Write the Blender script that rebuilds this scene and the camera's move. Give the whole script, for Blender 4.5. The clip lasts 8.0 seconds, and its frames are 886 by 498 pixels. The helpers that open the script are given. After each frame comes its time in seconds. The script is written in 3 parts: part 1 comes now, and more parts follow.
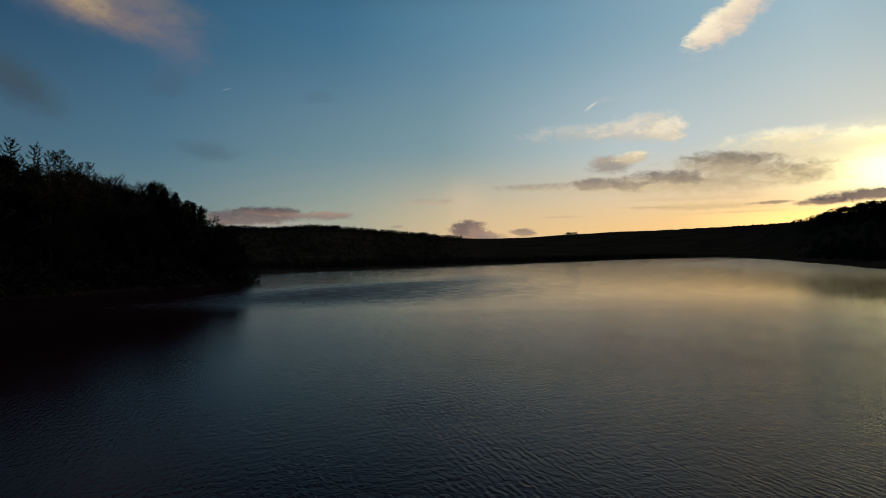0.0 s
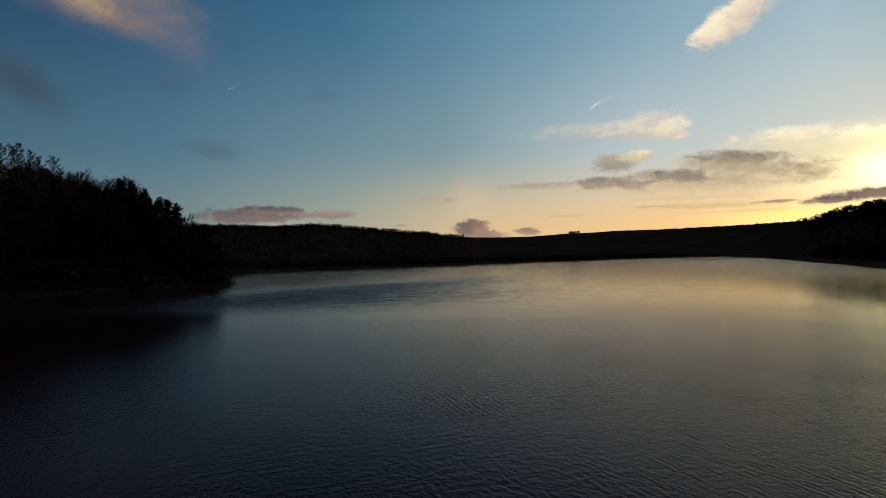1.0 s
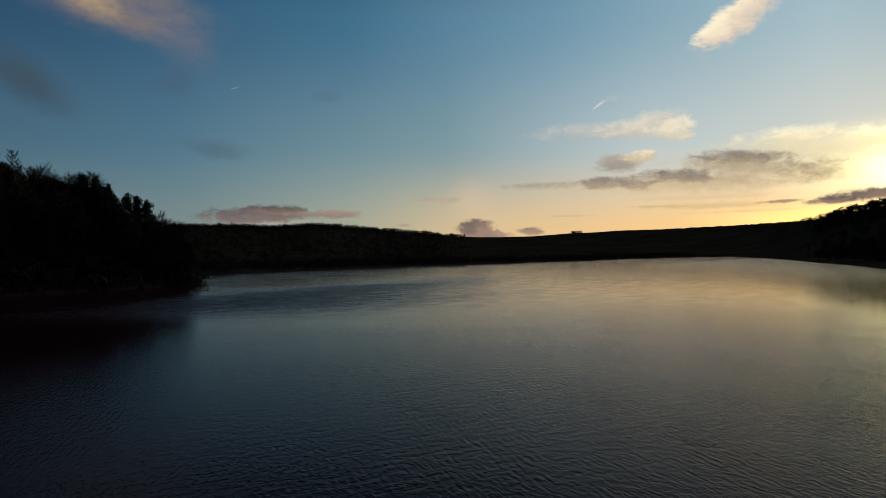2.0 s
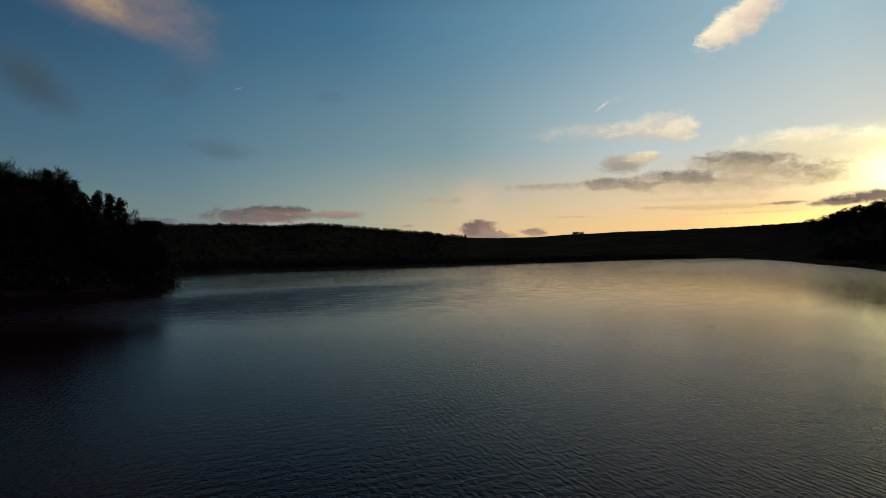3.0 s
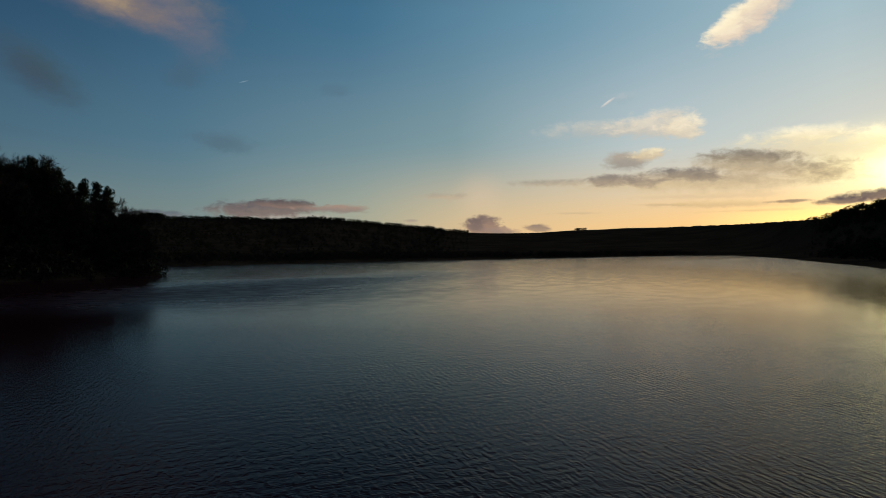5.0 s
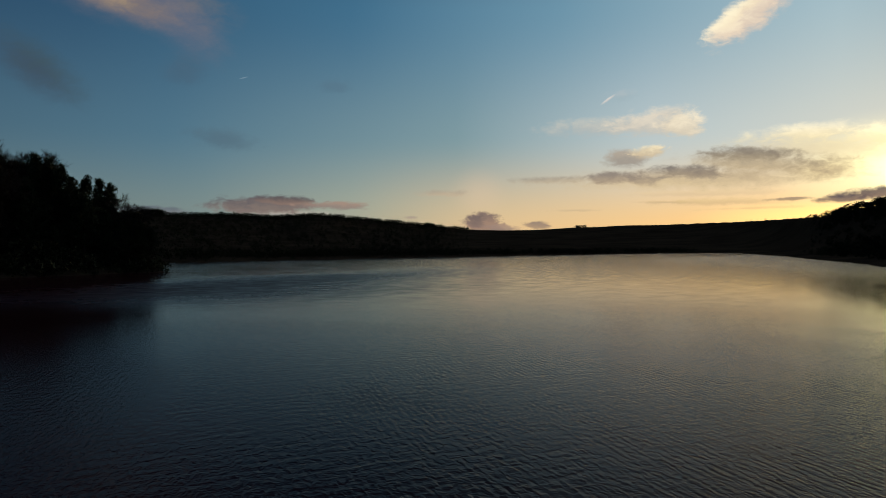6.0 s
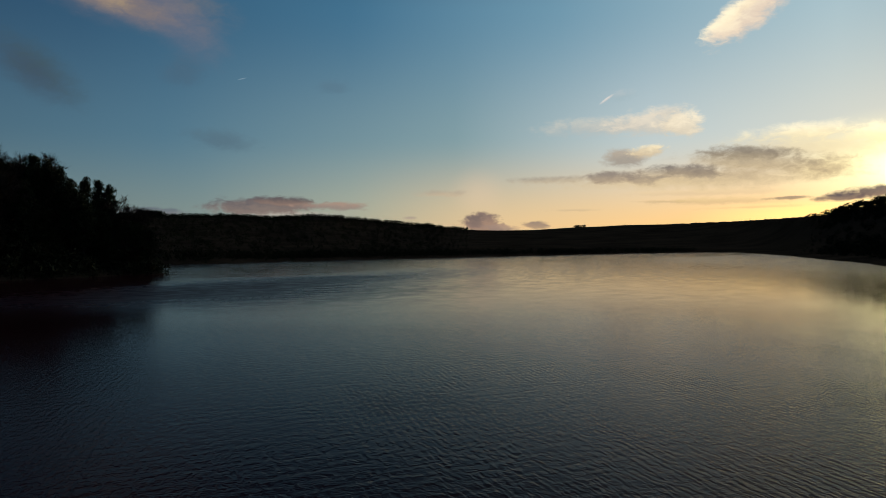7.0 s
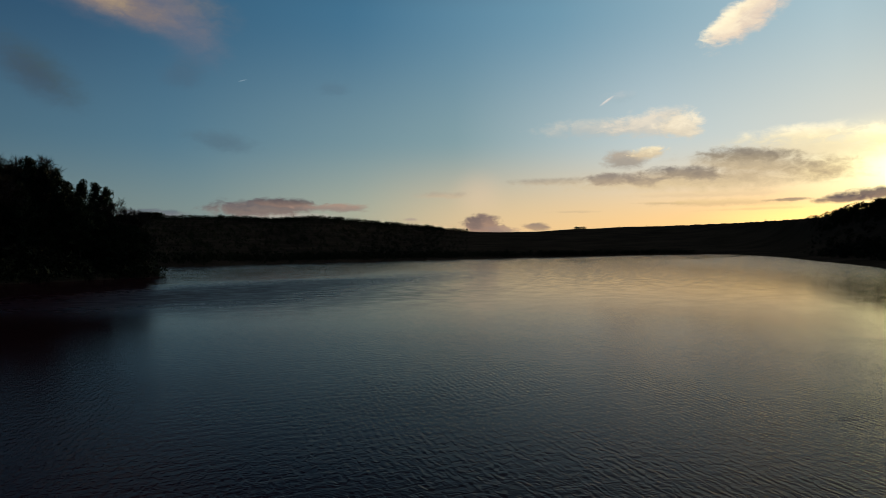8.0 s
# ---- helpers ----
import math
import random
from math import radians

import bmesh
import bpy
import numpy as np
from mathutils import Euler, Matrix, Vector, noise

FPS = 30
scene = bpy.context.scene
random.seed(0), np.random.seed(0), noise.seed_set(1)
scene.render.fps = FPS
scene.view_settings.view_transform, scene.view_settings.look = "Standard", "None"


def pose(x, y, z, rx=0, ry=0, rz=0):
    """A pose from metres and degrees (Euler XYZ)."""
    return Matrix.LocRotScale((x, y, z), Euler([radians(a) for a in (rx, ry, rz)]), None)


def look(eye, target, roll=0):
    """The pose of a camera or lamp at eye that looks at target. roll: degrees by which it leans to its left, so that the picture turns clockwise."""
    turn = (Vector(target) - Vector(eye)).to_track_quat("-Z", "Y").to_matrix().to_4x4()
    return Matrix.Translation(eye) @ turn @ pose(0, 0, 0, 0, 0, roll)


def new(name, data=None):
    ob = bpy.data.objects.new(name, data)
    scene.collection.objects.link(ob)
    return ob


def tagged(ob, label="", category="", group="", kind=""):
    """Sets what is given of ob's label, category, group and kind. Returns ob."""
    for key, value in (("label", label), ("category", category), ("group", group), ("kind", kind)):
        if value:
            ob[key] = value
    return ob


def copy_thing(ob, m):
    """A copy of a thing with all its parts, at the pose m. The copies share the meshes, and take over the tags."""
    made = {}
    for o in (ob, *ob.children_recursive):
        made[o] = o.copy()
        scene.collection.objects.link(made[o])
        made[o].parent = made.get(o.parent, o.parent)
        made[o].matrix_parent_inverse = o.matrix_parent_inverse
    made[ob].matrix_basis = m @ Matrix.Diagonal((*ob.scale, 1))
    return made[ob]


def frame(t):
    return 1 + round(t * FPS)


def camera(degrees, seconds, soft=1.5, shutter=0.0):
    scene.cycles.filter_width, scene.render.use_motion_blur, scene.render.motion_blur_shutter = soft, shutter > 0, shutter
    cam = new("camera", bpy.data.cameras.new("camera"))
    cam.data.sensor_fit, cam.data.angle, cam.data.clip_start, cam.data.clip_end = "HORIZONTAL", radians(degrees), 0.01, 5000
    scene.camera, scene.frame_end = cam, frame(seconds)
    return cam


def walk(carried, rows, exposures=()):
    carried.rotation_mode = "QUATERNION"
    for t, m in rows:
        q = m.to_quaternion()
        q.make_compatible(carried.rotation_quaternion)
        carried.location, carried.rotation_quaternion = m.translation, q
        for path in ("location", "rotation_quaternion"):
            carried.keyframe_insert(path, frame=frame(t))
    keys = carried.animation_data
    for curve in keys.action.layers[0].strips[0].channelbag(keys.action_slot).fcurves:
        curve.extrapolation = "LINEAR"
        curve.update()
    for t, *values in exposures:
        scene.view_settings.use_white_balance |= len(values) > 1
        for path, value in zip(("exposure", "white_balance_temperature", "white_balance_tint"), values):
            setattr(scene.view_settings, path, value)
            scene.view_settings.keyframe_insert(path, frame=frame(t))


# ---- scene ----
cam = camera(64.0, 8.0, soft=0.9)
walk(cam, [
    (0.0, pose(0.00, 0.00, 5.96, 90.502, 0.900, 0.000)),
    (0.5, pose(2.08, 4.43, 5.85, 90.495, 0.877, 0.135)),
    (1.0, pose(4.40, 8.57, 6.07, 90.418, 0.870, 0.322)),
    (1.5, pose(6.59, 13.10, 6.00, 90.384, 0.844, 0.467)),
    (3.0, pose(13.09, 23.91, 5.90, 90.469, 0.649, 0.845)),
    (3.5, pose(14.45, 25.73, 5.67, 90.454, 0.492, 0.936)),
    (4.0, pose(15.47, 26.44, 5.43, 90.413, 0.360, 1.060)),
    (4.5, pose(15.96, 26.41, 5.34, 90.251, 0.223, 1.116)),
    (6.0, pose(15.65, 25.34, 5.32, 89.821, -0.047, 1.102)),
    (6.5, pose(15.41, 25.51, 5.32, 89.787, 0.073, 1.024)),
    (7.0, pose(15.24, 26.03, 5.45, 89.842, 0.169, 1.034)),
    (7.5, pose(15.33, 26.43, 5.59, 89.895, 0.213, 1.052)),
    (8.0, pose(15.65, 26.79, 5.71, 89.973, 0.168, 1.062)),
], exposures=[(0.0, -0.03, 6580, 10), (3.0, 0.0, 6600, 10), (4.5, 0.01, 6640, 10), (6.0, 0.0, 6680, 10), (6.5, 0.06, 6700, 10), (8.0, 0.09, 6720, 10)])

# ---- light: the sun has just gone behind the wooded hill ----
SUN_AZ, SUN_EL = 36.0, 1.5

sun = new("sun", bpy.data.lights.new("sun", "SUN"))
sun.data.energy, sun.data.angle, sun.data.color = 1.0, radians(1.0), (1.0, 0.72, 0.42)
s_dir = Vector((math.sin(radians(SUN_AZ)) * math.cos(radians(SUN_EL)), math.cos(radians(SUN_AZ)) * math.cos(radians(SUN_EL)), math.sin(radians(SUN_EL))))
sun.matrix_world = look(s_dir * 300, (0, 0, 0))


class Nodes:
    """Short calls for a node tree."""

    def __init__(self, tree):
        self.t = tree
        tree.nodes.clear()

    def add(self, kind, **values):
        n = self.t.nodes.new(kind)
        for k, v in values.items():
            setattr(n, k, v)
        return n

    def put(self, socket, value):
        if isinstance(value, bpy.types.NodeSocket):
            self.t.links.new(value, socket)
        else:
            socket.default_value = value

    def math(self, op, a, b=0.0, c=0.0, clamp=False):
        n = self.add("ShaderNodeMath", operation=op, use_clamp=clamp)
        for i, v in enumerate((a, b, c)):
            self.put(n.inputs[i], v)
        return n.outputs[0]

    def step(self, v, lo, hi, a=0.0, b=1.0):
        n = self.add("ShaderNodeMapRange", interpolation_type="SMOOTHSTEP")
        for i, q in enumerate((v, lo, hi, a, b)):
            self.put(n.inputs[i], q)
        return n.outputs[0]

    def mix(self, f, a, b, blend="MIX"):
        n = self.add("ShaderNodeMix", data_type="RGBA", blend_type=blend)
        self.put(n.inputs[0], f), self.put(n.inputs[6], a), self.put(n.inputs[7], b)
        return n.outputs[2]

    def vec(self, x, y, z):
        n = self.add("ShaderNodeCombineXYZ")
        self.put(n.inputs[0], x), self.put(n.inputs[1], y), self.put(n.inputs[2], z)
        return n.outputs[0]

    def noise(self, vector, scale, detail=4.0, rough=0.55, warp=0.0):
        n = self.add("ShaderNodeTexNoise")
        self.put(n.inputs["Vector"], vector)
        n.inputs["Scale"].default_value, n.inputs["Detail"].default_value = scale, detail
        n.inputs["Roughness"].default_value, n.inputs["Distortion"].default_value = rough, warp
        return n.outputs["Fac"]


def srgb(r, g, b):
    return tuple(((c / 255 + 0.055) / 1.055) ** 2.4 if c > 10 else c / 255 / 12.92 for c in (r, g, b)) + (1.0,)


world = bpy.data.worlds.new("dusk_sky")
scene.world = world
world.use_nodes = True
w = Nodes(world.node_tree)
sky = w.add("ShaderNodeTexSky", sky_type="NISHITA", sun_disc=False, sun_elevation=radians(SUN_EL), sun_rotation=radians(SUN_AZ),
            altitude=150, air_density=1.0, dust_density=0.5, ozone_density=3.0)
SKY = (0.20, 0.20, 0.20, 1)
way = w.add("ShaderNodeSeparateXYZ")
w.put(way.inputs[0], w.add("ShaderNodeTexCoord").outputs["Generated"])
AZ = w.math("MULTIPLY", w.math("ARCTAN2", way.outputs[0], way.outputs[1]), 57.2958)
EL = w.math("MULTIPLY", w.math("ARCSINE", way.outputs[2]), 57.2958)
flat = w.vec(w.math("MULTIPLY", AZ, 0.52), EL, 0.0)
n_big = w.noise(flat, 0.6, 4, 0.55, 0.4)
n_mid = w.noise(flat, 1.8, 5, 0.56, 0.5)
n_fine = w.noise(flat, 6.5, 4, 0.6, 0.3)
n_mix = w.math("ADD", w.math("ADD", w.math("MULTIPLY", n_big, 0.40), w.math("MULTIPLY", n_mid, 0.48)), w.math("MULTIPLY", n_fine, 0.12))
grain = w.math("SUBTRACT", n_mix, 0.5)


def round_sky(*stops):
    """A colour by bearing, all the way round: (bearing, colour) from -180 to 180."""
    ramp = w.add("ShaderNodeValToRGB")
    w.put(ramp.inputs[0], w.math("DIVIDE", w.math("ADD", AZ, 180.0), 360.0))
    e = ramp.color_ramp.elements
    for k, (az, c) in enumerate(stops):
        p = (az + 180) / 360
        q = e[k] if k < 2 else e.new(p)
        q.position, q.color = p, srgb(*c)
    return ramp.outputs[0]


# dusk air: warm towards the sun, teal away from it, deeper blue higher up
low = round_sky((-180, (40, 45, 56)), (180, (40, 45, 56)), (-60, (76, 90, 98)), (-20, (124, 145, 148)), (-8, (172, 176, 160)),
                (2, (231, 202, 160)), (18, (259, 213, 148)), (33, (288, 240, 156)), (60, (240, 200, 140)), (100, (64, 66, 72)))
mid = round_sky((-180, (28, 38, 54)), (180, (28, 38, 54)), (-60, (54, 74, 90)), (-22, (80, 119, 141)), (0, (132, 160, 166)),
                (15, (198, 212, 214)), (32, (222, 224, 210)), (60, (140, 148, 148)), (100, (46, 56, 70)))
high = round_sky((-180, (18, 27, 45)), (180, (18, 27, 45)), (-60, (30, 50, 74)), (-28, (41, 80, 110)), (-8, (62, 112, 142)),
                 (8, (110, 154, 176)), (28, (170, 200, 210)), (60, (100, 128, 146)), (100, (32, 46, 68)))
# overhead, out of view: near-black left, pale right, set to shade the water's mirror
top = round_sky((-180, (9, 10, 18)), (180, (9, 10, 18)), (-60, (7, 7, 13)), (-25, (8, 8, 14)), (-6, (14, 15, 20)), (8, (52, 58, 64)),
                (28, (176, 184, 184)), (60, (150, 156, 158)), (100, (16, 18, 28)))
air = w.mix(w.step(EL, 1.0, 9.0), low, mid)
air = w.mix(w.step(EL, 6.0, 19.0), air, high)
air = w.mix(w.step(EL, 18.2, 25.0), air, top)
colour = w.mix(0.8, w.mix(1.0, sky.outputs[0], SKY, "MULTIPLY"), air)


def glow(az, el, wide, high, tint, much, gain=1.0):
    """Thin lit haze round a place in the sky."""
    global colour
    u = w.math("DIVIDE", w.math("SUBTRACT", AZ, az), wide)
    v = w.math("DIVIDE", w.math("SUBTRACT", EL, el), high)
    q = w.math("SQRT", w.math("ADD", w.math("MULTIPLY", u, u), w.math("MULTIPLY", v, v)))
    m = w.math("MULTIPLY", w.step(q, 0.0, 1.0, 1.0, 0.0), much)
    colour = w.mix(m, colour, (tint[0] * gain, tint[1] * gain, tint[2] * gain, 1.0))


def cloud(az, el, wide, high, tilt, much, ragged, lit, shade, soft=0.5):
    """One cloud: a ragged ellipse (degrees), turning from shade to lit towards its upper side."""
    global colour
    c, s = math.cos(radians(tilt)), math.sin(radians(tilt))
    x, y = w.math("SUBTRACT", AZ, az), w.math("SUBTRACT", EL, el)
    u = w.math("ADD", w.math("MULTIPLY", x, c / wide), w.math("MULTIPLY", y, s / wide))
    v = w.math("SUBTRACT", w.math("MULTIPLY", y, c / high), w.math("MULTIPLY", x, s / high))
    q = w.math("SUBTRACT", 1.12, w.math("SQRT", w.math("ADD", w.math("MULTIPLY", u, u), w.math("MULTIPLY", v, v))))
    q = w.math("ADD", q, w.math("MULTIPLY", grain, ragged * 3.2))
    m = w.math("MULTIPLY", w.step(q, 0.0, soft), much)
    f = w.step(w.math("ADD", v, w.math("MULTIPLY", grain, 3.5)), -0.7, 0.8)
    colour = w.mix(m, colour, w.mix(f, shade, lit))


# haze towards the sun, then the clouds from the far to the near
# unseen glow past the right of view, added to gild the water
glow(43.0, 5.0, 13, 7.0, srgb(255, 214, 130), 1.0, 6.0)
glow(31.5, 5.5, 9, 4.2, srgb(255, 243, 186), 0.92, 1.3)
glow(32.8, 5.4, 4.4, 2.5, srgb(255, 238, 176), 0.95, 2.4)
glow(30.0, 2.2, 13, 1.6, srgb(255, 212, 120), 0.6, 1.9)
glow(1.8, 4.4, 2.8, 2.4, srgb(236, 204, 172), 0.22)
cloud(26.3, 8.2, 4.6, 0.75, 0, 0.85, 0.62, srgb(264, 252, 216), srgb(246, 230, 186), 0.95)
cloud(34, 7.7, 7.0, 0.9, 0, 0.8, 0.93, srgb(290, 276, 225), srgb(280, 256, 185), 0.95)
cloud(26.5, 7.2, 6.5, 1.1, -3, 0.6, 0.62, srgb(242, 226, 182), srgb(228, 208, 166), 1.05)
cloud(16.2, 3.45, 2.8, 0.16, -1, 0.5, 0.78, srgb(205, 178, 130), srgb(178, 156, 124), 0.95)
cloud(20.5, 3.4, 6.0, 0.34, 0, 0.55, 0.93, srgb(222, 194, 142), srgb(196, 170, 128), 1.05)
cloud(19.0, 4.1, 7.5, 0.3, 0, 0.5, 0.93, srgb(232, 206, 162), srgb(208, 184, 148), 1.05)
cloud(22.5, 2.9, 4.2, 0.16, 1, 0.5, 0.93, srgb(236, 204, 146), srgb(206, 176, 132), 1.05)
cloud(9.5, 2.9, 2.2, 0.14, 0, 0.45, 0.78, srgb(208, 186, 150), srgb(188, 166, 136), 0.95)
# the broad grey bank: dark along its tops, warmed from below
cloud(18.5, 5.15, 12.0, 0.95, 0, 0.85, 0.54, srgb(182, 164, 138), srgb(214, 192, 152), 0.85)
cloud(27.2, 5.6, 3.0, 0.9, 0, 0.6, 0.70, srgb(208, 184, 140), srgb(224, 202, 152), 1.05)
cloud(22.6, 6.2, 6.0, 1.15, -4, 0.85, 0.62, srgb(160, 146, 124), srgb(196, 176, 142), 0.85)
cloud(22.2, 6.9, 3.6, 0.62, -3, 0.8, 0.78, srgb(126, 117, 108), srgb(158, 144, 122), 0.75)
cloud(18.0, 5.75, 3.2, 0.62, -2, 0.85, 0.70, srgb(116, 109, 106), srgb(158, 143, 124), 0.65)
cloud(12.2, 5.4, 2.4, 0.55, 2, 0.8, 0.78, srgb(132, 122, 116), srgb(166, 149, 130), 0.65)
cloud(14.6, 5.2, 2.0, 0.4, 0, 0.7, 0.78, srgb(140, 129, 120), srgb(172, 154, 132), 0.75)
cloud(7.8, 5.35, 3.6, 0.36, 1, 0.65, 0.78, srgb(152, 144, 134), srgb(184, 168, 144), 0.85)
cloud(13.4, 6.9, 1.8, 0.85, 0, 0.8, 0.62, srgb(172, 157, 140), srgb(150, 140, 130), 0.65)
cloud(15.0, 7.4, 1.7, 0.55, 6, 0.9, 0.78, srgb(248, 232, 194), srgb(206, 188, 158), 0.65)
# the white streamer over it
cloud(11.5, 9.4, 5.5, 0.85, 1, 0.65, 0.78, srgb(206, 202, 190), srgb(182, 184, 180), 0.95)
cloud(15.2, 9.5, 3.8, 1.15, 2, 0.75, 0.78, srgb(232, 220, 200), srgb(200, 194, 182), 0.85)
cloud(17.6, 9.4, 1.8, 1.1, -8, 0.9, 0.78, srgb(246, 234, 208), srgb(216, 204, 182), 0.70)
cloud(16.7, 10.3, 1.6, 0.6, 4, 0.6, 0.78, srgb(234, 222, 202), srgb(206, 198, 184), 0.85)
cloud(13.2, 11.7, 1.6, 0.5, 6, 0.35, 1.24, srgb(190, 194, 196), srgb(150, 172, 180), 1.15)
cloud(12.0, 11.45, 0.75, 0.13, 34, 0.8, 0.62, srgb(236, 226, 218), srgb(200, 198, 196), 0.95)
# the bright cloud high on the sunny side
cloud(22.4, 17.0, 3.9, 1.4, 33, 0.97, 0.59, srgb(250, 236, 208), srgb(222, 204, 186), 0.70)
cloud(20.6, 16.0, 1.7, 0.95, 24, 0.9, 0.70, srgb(254, 242, 212), srgb(232, 214, 192), 0.65)
cloud(22.2, 17.5, 2.6, 0.6, 33, 0.7, 1.24, srgb(255, 246, 214), srgb(240, 222, 192), 0.85)
# dark bars on the hill
cloud(31.6, 3.85, 4.2, 0.52, 4, 0.95, 0.70, srgb(98, 88, 90), srgb(132, 110, 100), 0.55)
cloud(28.5, 3.45, 2.2, 0.32, 3, 0.9, 0.70, srgb(98, 88, 90), srgb(126, 106, 98), 0.65)
cloud(25.0, 3.5, 1.9, 0.15, 1, 0.8, 0.62, srgb(140, 122, 110), srgb(160, 138, 112), 0.75)
# small clouds low over the ridge
cloud(-1.0, 4.3, 2.4, 0.34, 0, 0.6, 0.93, srgb(170, 156, 140), srgb(196, 172, 145), 1.05)
cloud(2.2, 1.9, 1.7, 1.0, -3, 0.95, 0.78, srgb(128, 110, 104), srgb(158, 130, 114), 0.39)
cloud(1.6, 2.1, 1.0, 0.6, 0, 0.6, 0.93, srgb(104, 94, 94), srgb(122, 106, 102), 0.65)
cloud(3.7, 1.5, 1.6, 0.42, -8, 0.85, 0.78, srgb(166, 140, 124), srgb(150, 130, 120), 0.55)
cloud(6.4, 1.75, 1.25, 0.38, 0, 0.9, 0.70, srgb(140, 124, 114), srgb(165, 140, 118), 0.55)
cloud(-3.7, 2.35, 0.75, 0.18, 0, 0.65, 0.62, srgb(150, 138, 134), srgb(165, 148, 138), 0.75)
# the mauve bank away from the sun
cloud(-13.5, 2.6, 4.4, 0.35, 0, 0.6, 0.62, srgb(188, 178, 168), srgb(176, 164, 156), 0.85)
cloud(-15.2, 3.3, 4.8, 0.75, 1, 0.95, 0.70, srgb(94, 90, 96), srgb(126, 112, 107), 0.50)
cloud(-13.5, 3.6, 3.2, 0.36, -2, 0.7, 1.08, srgb(96, 88, 88), srgb(142, 118, 106), 0.65)
cloud(-9.8, 3.3, 3.4, 0.36, 0, 0.85, 0.93, srgb(162, 136, 122), srgb(140, 124, 118), 0.75)
cloud(-23.6, 2.7, 2.8, 0.36, 0, 0.85, 0.62, srgb(98, 106, 116), srgb(124, 124, 128), 0.55)
# soft high cloud catching the last light, and its grey shreds
cloud(-25.4, 18.4, 8.4, 2.7, -10, 0.75, 0.2, srgb(134, 121, 112), srgb(112, 108, 120), 1.0)
cloud(-21.2, 16.4, 4.4, 2.1, -36, 0.55, 0.25, srgb(112, 112, 126), srgb(98, 106, 126), 1.0)
cloud(-24.2, 17.0, 3.6, 1.3, -14, 0.5, 0.25, srgb(142, 124, 112), srgb(122, 114, 120), 1.0)
cloud(-27.2, 18.3, 2.8, 1.5, -20, 0.7, 0.2, srgb(196, 172, 126), srgb(164, 140, 116), 1.1)
cloud(-31.0, 12.4, 4.2, 1.9, -34, 0.75, 0.3, srgb(64, 80, 88), srgb(62, 76, 92), 1.1)
cloud(-18.2, 8.3, 3.0, 1.0, -8, 0.45, 0.6, srgb(82, 104, 118), srgb(74, 94, 110), 1.0)
cloud(-21.2, 13.2, 1.9, 1.5, 20, 0.4, 0.5, srgb(76, 98, 118), srgb(70, 92, 112), 1.0)
cloud(-9.8, 12.6, 1.5, 0.7, 0, 0.25, 0.8, srgb(84, 106, 124), srgb(74, 96, 114), 1.0)
cloud(-16.8, 12.9, 0.4, 0.06, 16, 0.45, 0.4, srgb(150, 175, 190), srgb(130, 155, 172), 0.8)
bg = w.add("ShaderNodeBackground")
w.put(bg.inputs[0], colour)
w.put(w.add("ShaderNodeOutputWorld").inputs[0], bg.outputs[0])


# ---- materials ----
def material(name, low, high, scale, rough=0.8, bump=0.4, fine=None, random_tint=0.0, spec=0.3):
    """A matt natural surface: two colours mixed at two scales, with relief."""
    mat = bpy.data.materials.new(name)
    mat.use_nodes = True
    n = Nodes(mat.node_tree)
    at = n.add("ShaderNodeTexCoord").outputs["Object"]
    a, b = n.noise(at, scale, 4), n.noise(at, fine or scale * 9, 5, 0.65)
    f = n.step(n.math("ADD", n.math("MULTIPLY", a, 0.6), n.math("MULTIPLY", b, 0.4)), 0.3, 0.7)
    col = n.mix(f, (*low, 1), (*high, 1))
    if random_tint:
        h = n.add("ShaderNodeHueSaturation")
        r = n.add("ShaderNodeObjectInfo").outputs["Random"]
        n.put(h.inputs["Value"], n.step(r, 0.0, 1.0, 1 - random_tint, 1 + random_tint))
        n.put(h.inputs["Color"], col)
        col = h.outputs[0]
    p = n.add("ShaderNodeBsdfPrincipled")
    n.put(p.inputs["Base Color"], col)
    p.inputs["Roughness"].default_value, p.inputs["Specular IOR Level"].default_value = rough, spec
    bm = n.add("ShaderNodeBump")
    bm.inputs["Strength"].default_value, bm.inputs["Distance"].default_value = bump, 0.1
    n.put(bm.inputs["Height"], b), n.put(p.inputs["Normal"], bm.outputs[0])
    n.put(n.add("ShaderNodeOutputMaterial").inputs[0], p.outputs[0])
    return mat


M_GROUND = material("heath_and_grass", (0.030, 0.025, 0.019), (0.075, 0.058, 0.042), 0.02, 1.0, 0.6, 0.5, spec=0.0)
M_BARK = material("bark", (0.030, 0.024, 0.019), (0.075, 0.060, 0.048), 1.5, 0.9, 0.7, 14, 0.25, 0.2)
M_NEEDLE = material("pine_needles", (0.018, 0.030, 0.014), (0.042, 0.060, 0.028), 0.6, 0.75, 0.2, 5, 0.3, 0.2)
M_LARCH = material("bare_larch_twigs", (0.040, 0.033, 0.022), (0.085, 0.066, 0.042), 0.6, 0.85, 0.2, 5, 0.3, 0.2)
M_TWIG = material("bare_twigs", (0.030, 0.026, 0.021), (0.070, 0.058, 0.046), 0.8, 0.85, 0.2, 6, 0.3, 0.2)
M_GORSE = material("gorse_and_heather", (0.024, 0.030, 0.014), (0.052, 0.056, 0.026), 0.5, 0.9, 0.2, 4, 0.3, 0.2)
M_WOOD = material("far_woodland", (0.016, 0.024, 0.013), (0.045, 0.050, 0.028), 0.02, 1.0, 0.2, 0.6, spec=0.0)


